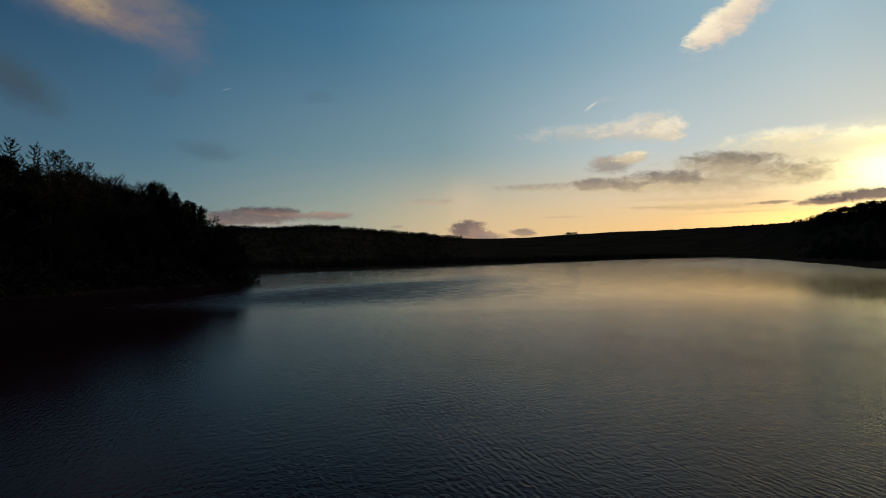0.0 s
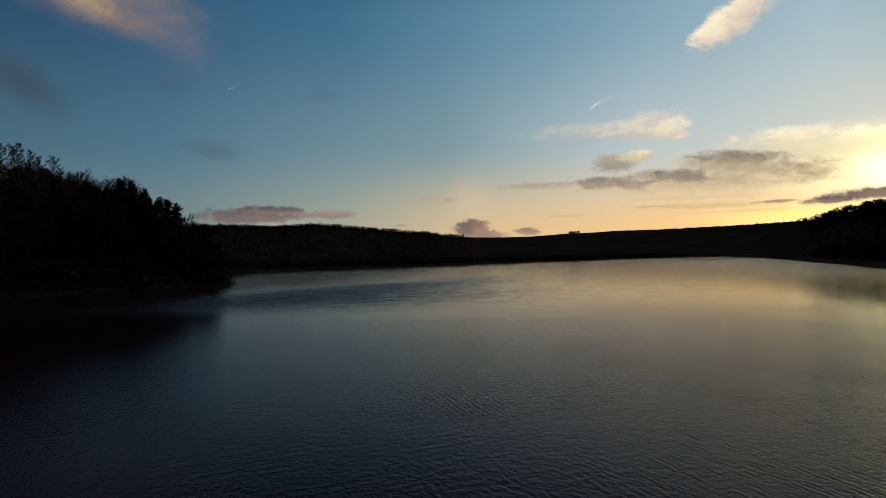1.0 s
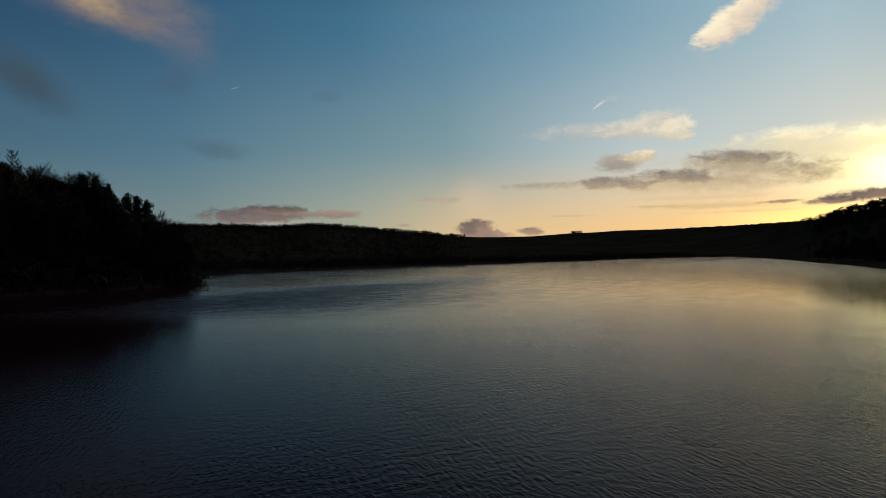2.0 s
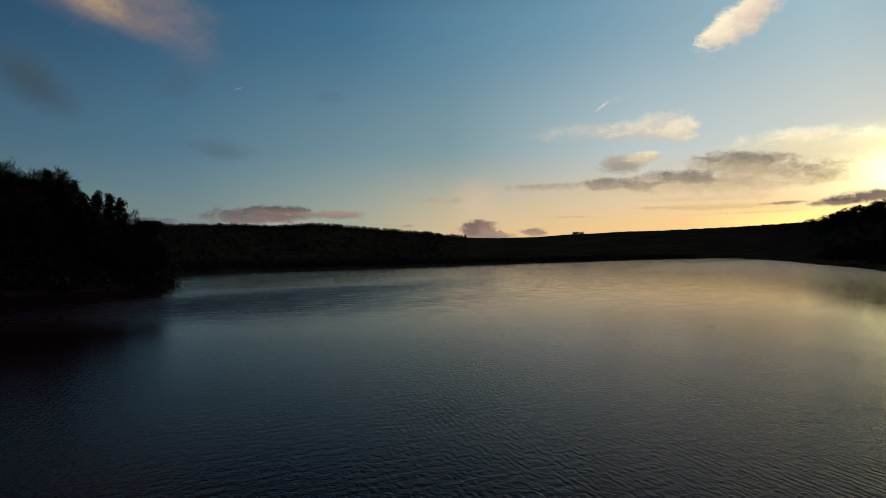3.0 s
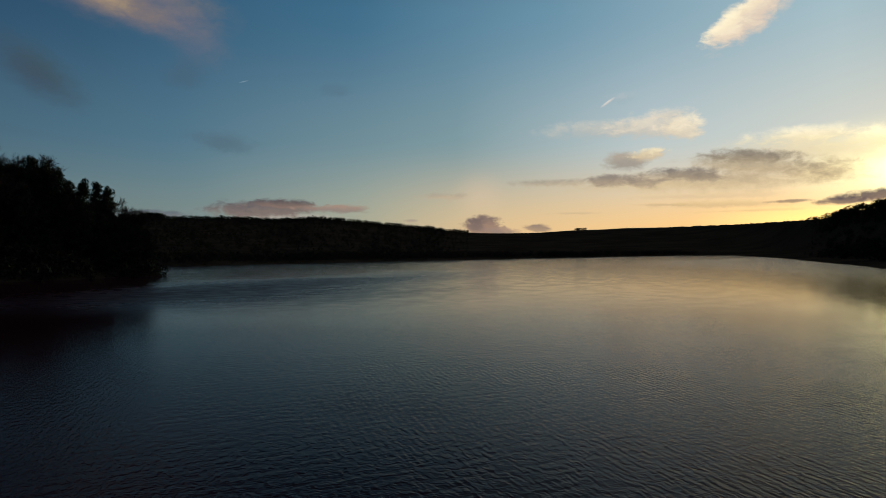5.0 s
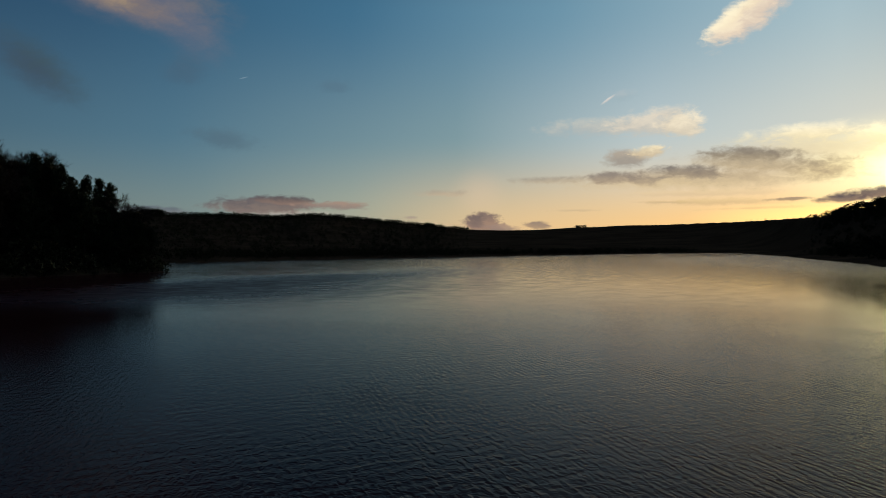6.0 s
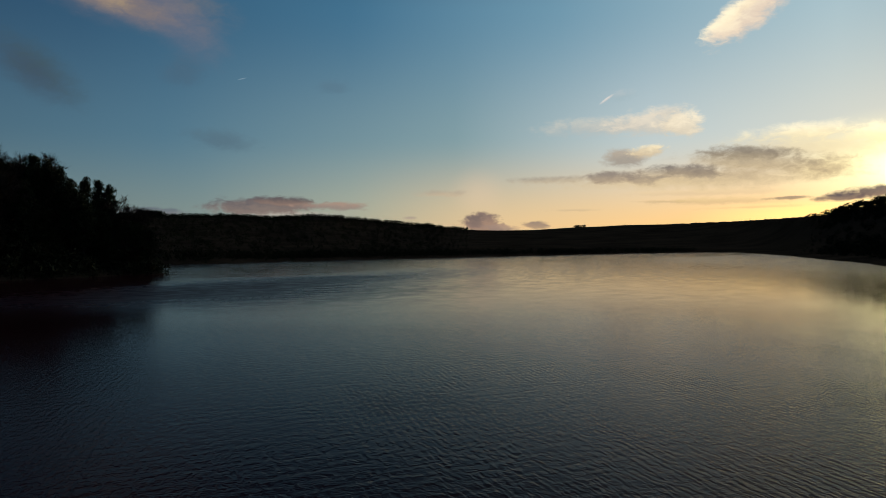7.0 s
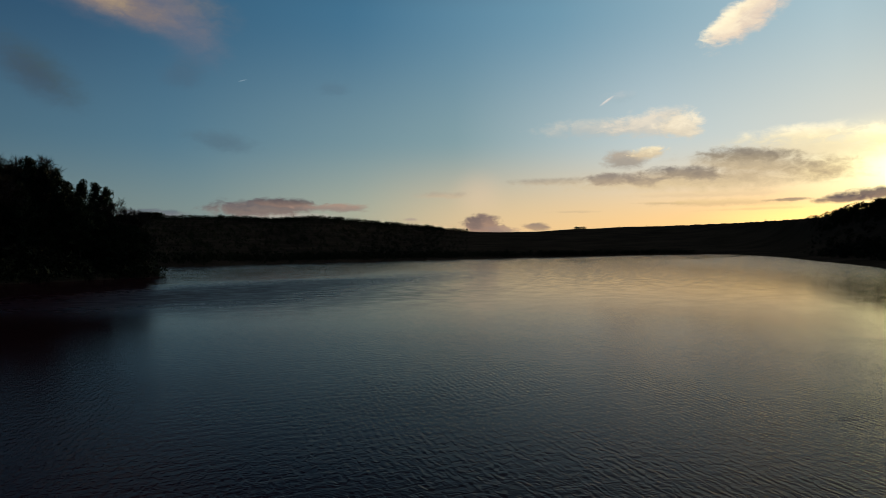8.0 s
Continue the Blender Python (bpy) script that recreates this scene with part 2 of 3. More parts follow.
def water_material():
    """Dark fresh water: a long swell crossed by short wind chop, over finer ripples that blur its mirror."""
    mat = bpy.data.materials.new("lake_water")
    mat.use_nodes = True
    n = Nodes(mat.node_tree)
    at = n.add("ShaderNodeTexCoord").outputs["Object"]

    def laid(turn, sx, sy):
        m = n.add("ShaderNodeMapping", vector_type="TEXTURE")
        m.inputs["Rotation"].default_value = (0, 0, radians(turn))
        m.inputs["Scale"].default_value = (1 / sx, 1 / sy, 1)
        n.put(m.inputs["Vector"], at)
        return m.outputs[0]

    def train(turn, length, tall, wobble, patch):
        """Waves whose crests lie along that bearing (degrees from x), broken into groups of uneven height."""
        along = laid(turn, 1.0, 1.0)
        sep = n.add("ShaderNodeSeparateXYZ")
        n.put(sep.inputs[0], along)
        bend = n.noise(laid(turn, 0.5, 1.0), 0.8 / length, 3, 0.55, 0.3)
        phase = n.math("MULTIPLY_ADD", sep.outputs[1], 6.2832 / length, n.math("MULTIPLY", bend, wobble))
        group = n.step(n.noise(laid(turn, 0.5, 1.0), patch, 3, 0.5, 0.2), 0.36, 0.66, 0.15, 1.25)
        return n.math("MULTIPLY", n.math("MULTIPLY", n.math("SINE", phase), group), tall)

    spot = n.add("ShaderNodeSeparateXYZ")
    n.put(spot.inputs[0], at)
    swell = train(28, 0.62, 0.0012, 13.0, 0.16)
    broken = n.math("MULTIPLY", n.noise(laid(30, 0.45, 1.2), 2.6, 3, 0.5, 0.4), 0.013)
    chop = train(-75, 0.26, 0.0026, 11.0, 0.25)
    rough_chop = n.math("MULTIPLY", n.noise(laid(-74, 0.42, 1.25), 5.4, 3, 0.55, 0.35), 0.027)
    fine = n.math("MULTIPLY", n.noise(laid(-30, 0.7, 1.2), 10.0, 2, 0.5, 0.1), 0.007)
    h = n.math("ADD", n.math("ADD", swell, chop), n.math("ADD", n.math("ADD", rough_chop, fine), broken))
    # the breeze comes in lanes; ripples fade with distance from the camera's path
    lanes = n.step(n.noise(laid(-10, 0.3, 1.0), 0.03, 3, 0.5, 0.6), 0.36, 0.64, 0.8, 1.15)
    # ripples lowered towards the wooded bank, to darken the water there in view
    side = n.math("MULTIPLY_ADD", spot.outputs[1], -0.12, spot.outputs[0])
    side = n.math("ADD", side, n.math("MULTIPLY", n.noise(laid(54, 0.25, 1.0), 0.03, 4, 0.55, 0.3), 30.0))
    f = n.step(side, -25.0, 25.0)
    lanes = n.math("MULTIPLY", lanes, n.math("MULTIPLY_ADD", f, 0.6, 0.4))
    ripple_fade = n.step(n.math("MULTIPLY_ADD", spot.outputs[0], 0.45, spot.outputs[1]), 30.0, 120.0, 1.0, 0.03)
    b = n.add("ShaderNodeBump")
    b.inputs["Strength"].default_value, b.inputs["Distance"].default_value = 1.0, 1.0
    n.put(b.inputs["Height"], n.math("MULTIPLY", h, n.math("MULTIPLY", lanes, ripple_fade)))
    p = n.add("ShaderNodeBsdfPrincipled")
    p.inputs["Base Color"].default_value = (0.034, 0.008, 0.012, 1)
    p.inputs["IOR"].default_value = 1.09
    # far off, ruffled and smooth patches, some stretched along the view to show as short dashes
    dash = n.step(n.noise(laid(74, 0.10, 0.55), 1.8, 3, 0.6, 0.2), 0.40, 0.60, -1.0, 1.0)
    patch = n.step(n.noise(laid(30, 0.5, 0.8), 0.6, 4, 0.65, 0.2), 0.38, 0.62, -1.0, 1.0)
    bank = n.math("MULTIPLY_ADD", spot.outputs[1], -0.267, n.math("ADD", spot.outputs[0], 92.0))
    # roughness by side and distance, set to match the brightness seen from the camera
    west = n.math("MINIMUM", n.step(spot.outputs[1], 70.0, 110.0, 0.06, 0.42), n.step(bank, 6.0, 50.0, 0.12, 0.42))
    west = n.math("MULTIPLY_ADD", patch, n.step(spot.outputs[1], 70.0, 110.0, 0.0, 0.07), west)
    east = n.math("MULTIPLY_ADD", dash, n.step(spot.outputs[1], 90.0, 240.0, 0.0, 0.05), n.step(spot.outputs[1], 70.0, 190.0, 0.08, 0.13))
    east = n.math("MULTIPLY_ADD", patch, n.step(spot.outputs[1], 60.0, 110.0, 0.0, 0.02), n.math("ADD", east, n.step(spot.outputs[0], 70.0, 120.0, 0.0, 0.06)))
    open_water = n.math("ADD", n.math("MULTIPLY", west, n.math("SUBTRACT", 1.0, f)), n.math("MULTIPLY", east, f))
    # smoother streaks under the far bank, fitted to the view to mirror the dark hill
    out = n.math("SUBTRACT", n.math("MULTIPLY", n.math("ADD", spot.outputs[0], 70.0), 0.834), n.math("MULTIPLY", n.math("SUBTRACT", spot.outputs[1], 262.0), 0.552))
    out = n.math("ADD", out, n.math("MULTIPLY", n.noise(laid(30, 0.4, 1.0), 0.05, 4, 0.6, 0.3), 40.0))
    streak = n.math("MULTIPLY_ADD", dash, 0.03, n.step(n.noise(laid(12, 0.22, 1.0), 0.16, 5, 0.65, 0.4), 0.36, 0.64, 0.075, 0.15))
    far_strip = n.step(out, 108.0, 138.0, 0.88, 0.0)
    n.put(p.inputs["Roughness"], n.math("ADD", n.math("MULTIPLY", open_water, n.math("SUBTRACT", 1.0, far_strip)), n.math("MULTIPLY", streak, far_strip)))
    n.put(p.inputs["Normal"], b.outputs[0])
    n.put(n.add("ShaderNodeOutputMaterial").inputs[0], p.outputs[0])
    return mat


M_WATER = water_material()

# ---- the land: one sheet, with the lake's basin in it ----
SHORE = np.array([(-46, 172), (-52, 180), (-72, 200), (-104, 232), (-112, 252), (-92, 250), (-70, 262), (-54, 296), (-28, 338), (-1, 372), (36, 422),
                  (82, 492), (142, 566), (202, 632), (240, 655), (254, 630), (232, 542), (201, 425), (170, 335), (150, 270), (128, 209), (118, 160),
                  (124, 107), (138, 20), (140, -80), (80, -150), (-20, -170), (-80, -130), (-96, -60), (-92, 0), (-84, 50), (-75, 100), (-62, 140),
                  (-51, 163)], float)
HUB = np.array((15.0, 25.0))
SHORE_LIST = [(float(a), float(b)) for a, b in SHORE]


def shore_distance(x, y):
    """Metres from the waterline: more than zero on land, less in the lake."""
    x, y = np.asarray(x, float), np.asarray(y, float)
    best, inside = np.full(x.shape, 1e9), np.zeros(x.shape, bool)
    for (ax, ay), (bx, by) in zip(SHORE, np.roll(SHORE, -1, axis=0)):
        ex, ey = bx - ax, by - ay
        t = np.clip(((x - ax) * ex + (y - ay) * ey) / (ex * ex + ey * ey), 0, 1)
        best = np.minimum(best, np.hypot(x - ax - t * ex, y - ay - t * ey))
        inside ^= ((ay > y) != (by > y)) & (x < ax + (y - ay) * ex / (ey if ey else 1e-9))
    d = np.where(inside, -best, best)
    return d + 0.8 * np.sin(x * 0.21 + 1.3 * np.sin(y * 0.13)) + 0.5 * np.sin(y * 0.37 + x * 0.11)


def shore_gap(x, y):
    """The same for one place."""
    best, inside = 1e9, False
    for k in range(len(SHORE_LIST)):
        (ax, ay), (bx, by) = SHORE_LIST[k - 1], SHORE_LIST[k]
        ex, ey = bx - ax, by - ay
        t = min(1.0, max(0.0, ((x - ax) * ex + (y - ay) * ey) / (ex * ex + ey * ey)))
        best = min(best, math.hypot(x - ax - t * ex, y - ay - t * ey))
        if (ay > y) != (by > y) and x < ax + (y - ay) * ex / (ey if ey else 1e-9):
            inside = not inside
    return (-best if inside else best) + 0.8 * math.sin(x * 0.21 + 1.3 * math.sin(y * 0.13)) + 0.5 * math.sin(y * 0.37 + x * 0.11)


# the skyline fitted to the camera's view from HUB: bearing, elevation of the ridge, its distance
# the hill from -90 to -40 is unseen, raised to block sky in the reflection
R_AZ = (-180, -90, -60, -40, -27, -25, -18, -14, -11.5, -9.3, -5, -2, 0, 2, 4.3, 6.5, 8.8, 13, 17.3, 21.3, 25, 27, 28, 29.4, 31, 34, 45, 90, 180)
R_EL = (3, 7, 7.5, 6, 2.42, 2.35, 2.4, 2.3, 2.48, 2.35, 1.92, 1.68, 1.46, 1.3, 1.28, 1.32, 1.47, 1.62, 1.71, 1.83, 2.0, 2.16, 2.48, 2.8, 3.02, 3.2, 3.4, 3, 3)
R_FAR = (900, 500, 500, 900, 1300, 1300, 1340, 1340, 1340, 1350, 1400, 1450, 1470, 1480, 1490, 1500, 1500, 1500, 1450, 1250, 820, 700, 650, 600, 560, 520, 480, 500, 900)


def land(x, y):
    x, y = np.asarray(x, float), np.asarray(y, float)
    d = shore_distance(x, y)
    r, az = np.hypot(x - HUB[0], y - HUB[1]), np.degrees(np.arctan2(x - HUB[0], y - HUB[1]))
    far, top = np.interp(az, R_AZ, R_FAR), np.interp(az, R_AZ, R_EL)
    top = 5.5 + far * np.tan(np.radians(top))
    out = np.maximum(d, 0)
    t = out / np.maximum(out + far - r, 1)
    hill = np.where(r < far, top * np.clip(t, 0, 1) ** 1.25, top * np.exp(-((r - far) / 900) ** 2))
    # extra rise added under the left wood to close sky gaps between trunks
    left = np.clip((-30 - x) / 25, 0, 1) * np.clip((260 - y) / 60, 0, 1)
    bank = 1.1 * (1 - np.exp(-out / 2.5)) + left * 9.0 * (1 - np.exp(-out / 45))
    rough = 0.35 * np.sin(x * 0.083 + 2 * np.sin(y * 0.047)) * np.sin(y * 0.071) * np.clip(out / 12, 0, 1)
    return np.where(d > 0, bank + hill * (1 - np.exp(-out / 24)) + rough, np.maximum(d * 0.22, -3.5))


def grid_mesh(name, x, y, z, close=True):
    rows, cols = x.shape
    i = np.arange(rows * cols).reshape(rows, cols)
    nxt = np.roll(i, -1, axis=1) if close else i[:, 1:]
    here = i if close else i[:, :-1]
    q = np.stack([here[:-1], here[1:], nxt[1:], nxt[:-1]], -1).reshape(-1, 4)
    me = bpy.data.meshes.new(name)
    me.from_pydata(np.stack([x, y, z], -1).reshape(-1, 3).tolist(), [], q.tolist())
    me.polygons.foreach_set("use_smooth", [True] * len(me.polygons))
    return me


g_az = np.radians(np.concatenate([np.arange(-180, -45, 1.5), np.arange(-45, 45, 0.2), np.arange(45, 180, 1.5)]))
g_r = np.concatenate([[0.5], np.geomspace(12, 4800, 170)])
gx, gy = HUB[0] + np.outer(g_r, np.sin(g_az)), HUB[1] + np.outer(g_r, np.cos(g_az))
ground = new("ground", grid_mesh("ground", gx, gy, land(gx, gy)))
ground.data.materials.append(M_GROUND)
tagged(ground, "dark moorland and wooded slopes rising round a lake at dusk", "ground", kind="structure")

wx, wy = np.meshgrid(np.linspace(-150, 290, 50), np.linspace(-210, 700, 90))
water = new("water", grid_mesh("water", wx, wy, np.zeros_like(wx), False))
water.data.materials.append(M_WATER)
tagged(water, "dark rippled lake water mirroring the sunset sky", "lake", kind="structure")


# ---- trees ----
class Shape:
    """Collects vertices and faces for one mesh."""

    def __init__(self):
        self.v, self.f = [], []

    def tube(self, pts, radii, sides=5):
        start = len(self.v)
        for k, (p, r) in enumerate(zip(pts, radii)):
            a, b = pts[max(k - 1, 0)], pts[min(k + 1, len(pts) - 1)]
            d = (Vector(b) - Vector(a)).normalized()
            u = d.orthogonal().normalized()
            v = d.cross(u)
            for s in range(sides):
                t = 2 * math.pi * s / sides
                self.v.append(Vector(p) + (u * math.cos(t) + v * math.sin(t)) * r)
        for k in range(len(pts) - 1):
            for s in range(sides):
                a, b = start + k * sides + s, start + k * sides + (s + 1) % sides
                self.f.append((a, b, b + sides, a + sides))
        self.f.append(tuple(range(start + (len(pts) - 1) * sides, start + len(pts) * sides)))

    def blade(self, c, d, n, length, width):
        """A small pointed leaf or spray at c, along d."""
        s = d.cross(n).normalized() * width * 0.5
        i = len(self.v)
        self.v += [c - s, c + d * length, c + s]
        self.f += [(i, i + 1, i + 2)]

    def mesh(self, name, mat):
        me = bpy.data.meshes.new(name)
        me.from_pydata([tuple(v) for v in self.v], [], self.f)
        me.materials.append(mat)
        return me


def wild(rng, up=0.0):
    v = Vector((rng.gauss(0, 1), rng.gauss(0, 1), rng.gauss(0, 1) + up))
    return v.normalized() if v.length > 1e-4 else Vector((0, 0, 1))


def clump(shape, rng, c, rad, count, size):
    for _ in range(count):
        o = wild(rng)
        p = c + Vector((o.x * rad, o.y * rad, o.z * rad * 0.62)) * rng.uniform(0.25, 1.0) ** 0.5
        shape.blade(p, (o + wild(rng) * 0.7 + Vector((0, 0, 0.35))).normalized(), wild(rng), size * rng.uniform(0.7, 1.5), size * rng.uniform(0.5, 0.9))


def tree_root(name, label, trunk, limbs, crown, mats):
    root = new(name)
    for part_name, sh, mat in (("trunk", trunk, mats[0]), ("branching", limbs, mats[0]), ("crown", crown, mats[1])):
        ob = new(part_name, sh.mesh(name + "_" + part_name, mat))
        ob.parent = root
    tagged(root, label, "tree")
    return root


def bent_trunk(rng, h, r, lean=0.03):
    pts, x, y = [], 0.0, 0.0
    for k in range(9):
        pts.append(Vector((x, y, h * k / 8 - (0.6 if k == 0 else 0))))
        x += rng.gauss(0, lean) * h / 8
        y += rng.gauss(0, lean) * h / 8
    return pts, [r * (1 - 0.93 * k / 8) * (1.35 if k == 0 else 1) for k in range(9)]


def along(pts, f):
    f = min(max(f, 0), 0.999) * (len(pts) - 1)
    return pts[int(f)].lerp(pts[int(f) + 1], f - int(f))


def pine(seed, dense=1.15, size=0.33):
    """Scots pine, 18 m: bare lower trunk, spreading limbs, needles in uneven clumps."""
    rng = random.Random(seed)
    trunk, limbs, crown = Shape(), Shape(), Shape()
    pts, rad = bent_trunk(rng, 17.6, 0.3, 0.05)
    trunk.tube(pts, rad, 7)
    for k in range(50):
        f = 0.24 + 0.74 * (k + rng.uniform(-0.4, 0.4)) / 50
        a = k * 2.4 + rng.uniform(-0.5, 0.5)
        reach = (0.25 + 3.3 * min(1, (1.02 - f) / 0.55)) * rng.choice((0.45, 0.7, 1.0, 1.25))
        base = along(pts, f)
        tip = base + Vector((math.cos(a) * reach, math.sin(a) * reach, reach * rng.uniform(0.1, 0.5)))
        mid = base.lerp(tip, 0.5) + Vector((0, 0, -0.15 * reach))
        limbs.tube([base, mid, tip], [0.07, 0.045, 0.015], 4)
        for q in (0.5, 0.78, 1.0):
            c = base.lerp(tip, q) + wild(rng) * 0.3
            rad_c = rng.uniform(0.45, 0.9)
            clump(crown, rng, c, rad_c, int(34 * dense), size)
            clump(crown, rng, c + Vector((0, 0, rad_c * 0.75)), rad_c * 0.45, int(9 * dense), size * 0.8)
    clump(crown, rng, pts[-1] + Vector((0, 0, 0.1)), 0.45, int(40 * dense), size)
    return tree_root("pine_tree", "tall dark Scots pine with clumped crown on the lake bank", trunk, limbs, crown, (M_BARK, M_NEEDLE))


def larch(seed, dense=1.0):
    """Larch in winter, 22 m: a straight stem, long limbs that sag and sweep up at the tip, hung with fine twigs."""
    rng = random.Random(seed)
    trunk, limbs, crown = Shape(), Shape(), Shape()
    pts, rad = bent_trunk(rng, 22.0, 0.27, 0.02)
    trunk.tube(pts, rad, 6)
    total = int(78 * dense)
    for k in range(total):
        f = 0.22 + 0.775 * k / total
        a = k * 2.4 + rng.uniform(-0.6, 0.6)
        reach = (0.35 + 4.4 * (1 - f) ** 0.78) * rng.uniform(0.5, 1.2)
        base = along(pts, f)
        out = Vector((math.cos(a), math.sin(a), 0))
        lift = rng.uniform(0.2, 0.6) + 2.2 * max(0.0, f - 0.7)
        mid = base + out * reach * 0.55 + Vector((0, 0, (lift * 0.25 - 0.08) * reach))
        tip = base + out * reach + Vector((0, 0, lift * reach))
        limbs.tube([base, mid, tip], [0.055, 0.036, 0.014], 3)
        for _ in range(34):
            q = rng.uniform(0.08, 1.0)
            c = base.lerp(mid, q * 2) if q < 0.5 else mid.lerp(tip, q * 2 - 1)
            d = (out * rng.uniform(0.2, 1.0) + wild(rng) * 0.7 + Vector((0, 0, rng.choice((-0.7, -0.2, 0.5, 0.8))))).normalized()
            crown.blade(c, d, wild(rng), rng.uniform(0.35, 1.0) * min(0.95, 0.34 + 0.2 * reach), rng.uniform(0.06, 0.13))
    return tree_root("larch_tree", "tall bare winter larch with thin upswept branches", trunk, limbs, crown, (M_BARK, M_LARCH))


def bare_tree(seed, spread=0.6, levels=6):
    """Broadleaf tree without leaves, about 11 m: forked limbs down to fine twigs."""
    rng = random.Random(seed)
    trunk, limbs, crown = Shape(), Shape(), Shape()
    pts, rad = bent_trunk(rng, 4.0, 0.24, 0.06)
    rad = [0.26 - 0.012 * k for k in range(9)]
    trunk.tube(pts, rad, 6)

    def fork(p, d, length, r, level):
        tip = p + d * length
        mid = p.lerp(tip, 0.5) + wild(rng) * length * 0.07
        (limbs if level > 1 else crown).tube([p, mid, tip], [r, r * 0.8, r * 0.62], 4 if level > 3 else 3)
        if level <= 1:
            for _ in range(7):
                c = p.lerp(tip, rng.uniform(0.2, 1.0))
                crown.blade(c, (d + wild(rng, 0.3) * 0.8).normalized(), wild(rng), rng.uniform(0.25, 0.6), 0.025)
        if level == 0:
            return
        for _ in range(rng.choice((2, 3, 3)) if level > 1 else 3):
            nd = (d + wild(rng, 0.25) * spread * rng.uniform(0.7, 1.4)).normalized()
            fork(p.lerp(tip, rng.uniform(0.4, 1.0)), nd, length * rng.uniform(0.56, 0.8), r * 0.6, level - 1)

    for k in range(4):
        a = k * 1.6 + rng.uniform(-0.4, 0.4)
        d = Vector((math.cos(a) * 0.7, math.sin(a) * 0.7, 1.0)).normalized()
        fork(along(pts, 0.6 + 0.13 * k), d, rng.uniform(1.9, 2.5), 0.12, levels - 2)
    return tree_root("bare_tree", "leafless broadleaf tree with fine twigs by the water", trunk, limbs, crown, (M_BARK, M_TWIG))


def shrub(seed, label="low dark evergreen shrub on the lake bank"):
    rng = random.Random(seed)
    stems, leaf = Shape(), Shape()
    for k in range(9):
        a = k * 0.7 + rng.uniform(-0.3, 0.3)
        tip = Vector((math.cos(a) * rng.uniform(0.4, 1.3), math.sin(a) * rng.uniform(0.4, 1.3), rng.uniform(0.9, 2.0)))
        stems.tube([Vector((0, 0, -0.3)), tip * 0.5 + Vector((0, 0, 0.1)), tip], [0.05, 0.035, 0.015], 4)
        clump(leaf, rng, tip, rng.uniform(0.5, 0.8), 46, 0.3)
        clump(leaf, rng, tip * 0.6, rng.uniform(0.5, 0.8), 40, 0.3)
    root = new("shrub")
    for part_name, sh, mat in (("stems", stems, M_BARK), ("foliage", leaf, M_GORSE)):
        new(part_name, sh.mesh("shrub_" + part_name, mat)).parent = root
    tagged(root, label, "shrub")
    return root


KINDS = {"pine": [pine(11), pine(12), pine(13), pine(14)], "larch": [larch(21), larch(22), larch(23)],
         "bare": [bare_tree(31, 0.7, 7), bare_tree(32, 0.85, 7), bare_tree(33, 0.6, 7)], "shrub": [shrub(41), shrub(42)]}
for kind in KINDS:
    for ob in KINDS[kind]:
        tops = [v.co.z for c in ob.children for v in c.data.vertices]
        ob["tall"] = max(tops)
used = set()


def plant(kind, which, x, y, tall, turn=0.0, group="trees on the lake bank", wide=1.0):
    """Stand a tree of that height on the land; the first of each variety is the one that was built."""
    src = KINDS[kind][which % len(KINDS[kind])]
    k = tall / src["tall"]
    z = float(land(np.array([x]), np.array([y]))[0])
    m = pose(x, y, z - 0.1, 0, 0, turn)
    if src.name in used:
        ob = copy_thing(src, m)
    else:
        ob = src
        used.add(src.name)
        ob.matrix_basis = m
    wide *= min(1.8, max(1.0, 0.55 / k))
    ob.scale = (k * wide, k * wide, k)
    ob["group"] = group
    return ob


def bank_tree(kind, which, x, y, top, turn=0.0, wide=1.0):
    z = float(land(np.array([x]), np.array([y]))[0])
    return plant(kind, which, x, y, top - z + 0.1, turn, wide=wide)


# the near bank's skyline trees, placed to fit the camera's view: place, height of the top above the water
bank_tree("larch", 0, -78.0, 128, 28.7, 20, 1.2)
bank_tree("larch", 1, -75.7, 132, 28.4, 190, 1.2)
bank_tree("larch", 2, -74.6, 139, 28.0, 250, 1.3)
bank_tree("larch", 0, -70.8, 139, 25.5, 250, 1.2)
bank_tree("larch", 2, -79.8, 160, 28.5, 40, 1.1)
bank_tree("bare", 0, -78.0, 164, 26.9, 10)
bank_tree("bare", 1, -75.6, 163, 26.5, 80)
bank_tree("bare", 2, -73.6, 165, 25.7, 150)
bank_tree("bare", 0, -71.0, 163, 24.5, 220)
bank_tree("bare", 1, -68.8, 163, 23.5, 300)
bank_tree("pine", 0, -65.4, 160, 23.7, 30, 1.0)
bank_tree("pine", 1, -63.0, 161, 22.8, 140, 0.9)
bank_tree("pine", 2, -60.2, 160, 21.5, 200, 0.8)
bank_tree("pine", 3, -63.2, 175, 20.8, 60, 0.9)
bank_tree("pine", 0, -64.2, 182, 20.9, 300, 0.9)
bank_tree("pine", 2, -62.6, 184, 20.1, 10, 0.9)
bank_tree("bare", 1, -59.4, 181, 18.6, 60, 1.1)
bank_tree("bare", 2, -57.6, 180, 15.6, 200, 1.0)

# the wood's outline from the camera's starting point: bearing ratio, tangent of elevation
VIEW_EDGE_X, VIEW_EDGE_TAN = (-1.342, -0.625, -0.545, -0.497, -0.465, -0.425, -0.386, -0.346, -0.328, -0.306, -0.274, -0.257), (0.19, 0.178, 0.158, 0.142, 0.128, 0.110, 0.100, 0.076, 0.046, 0.040, 0.036, 0.015)


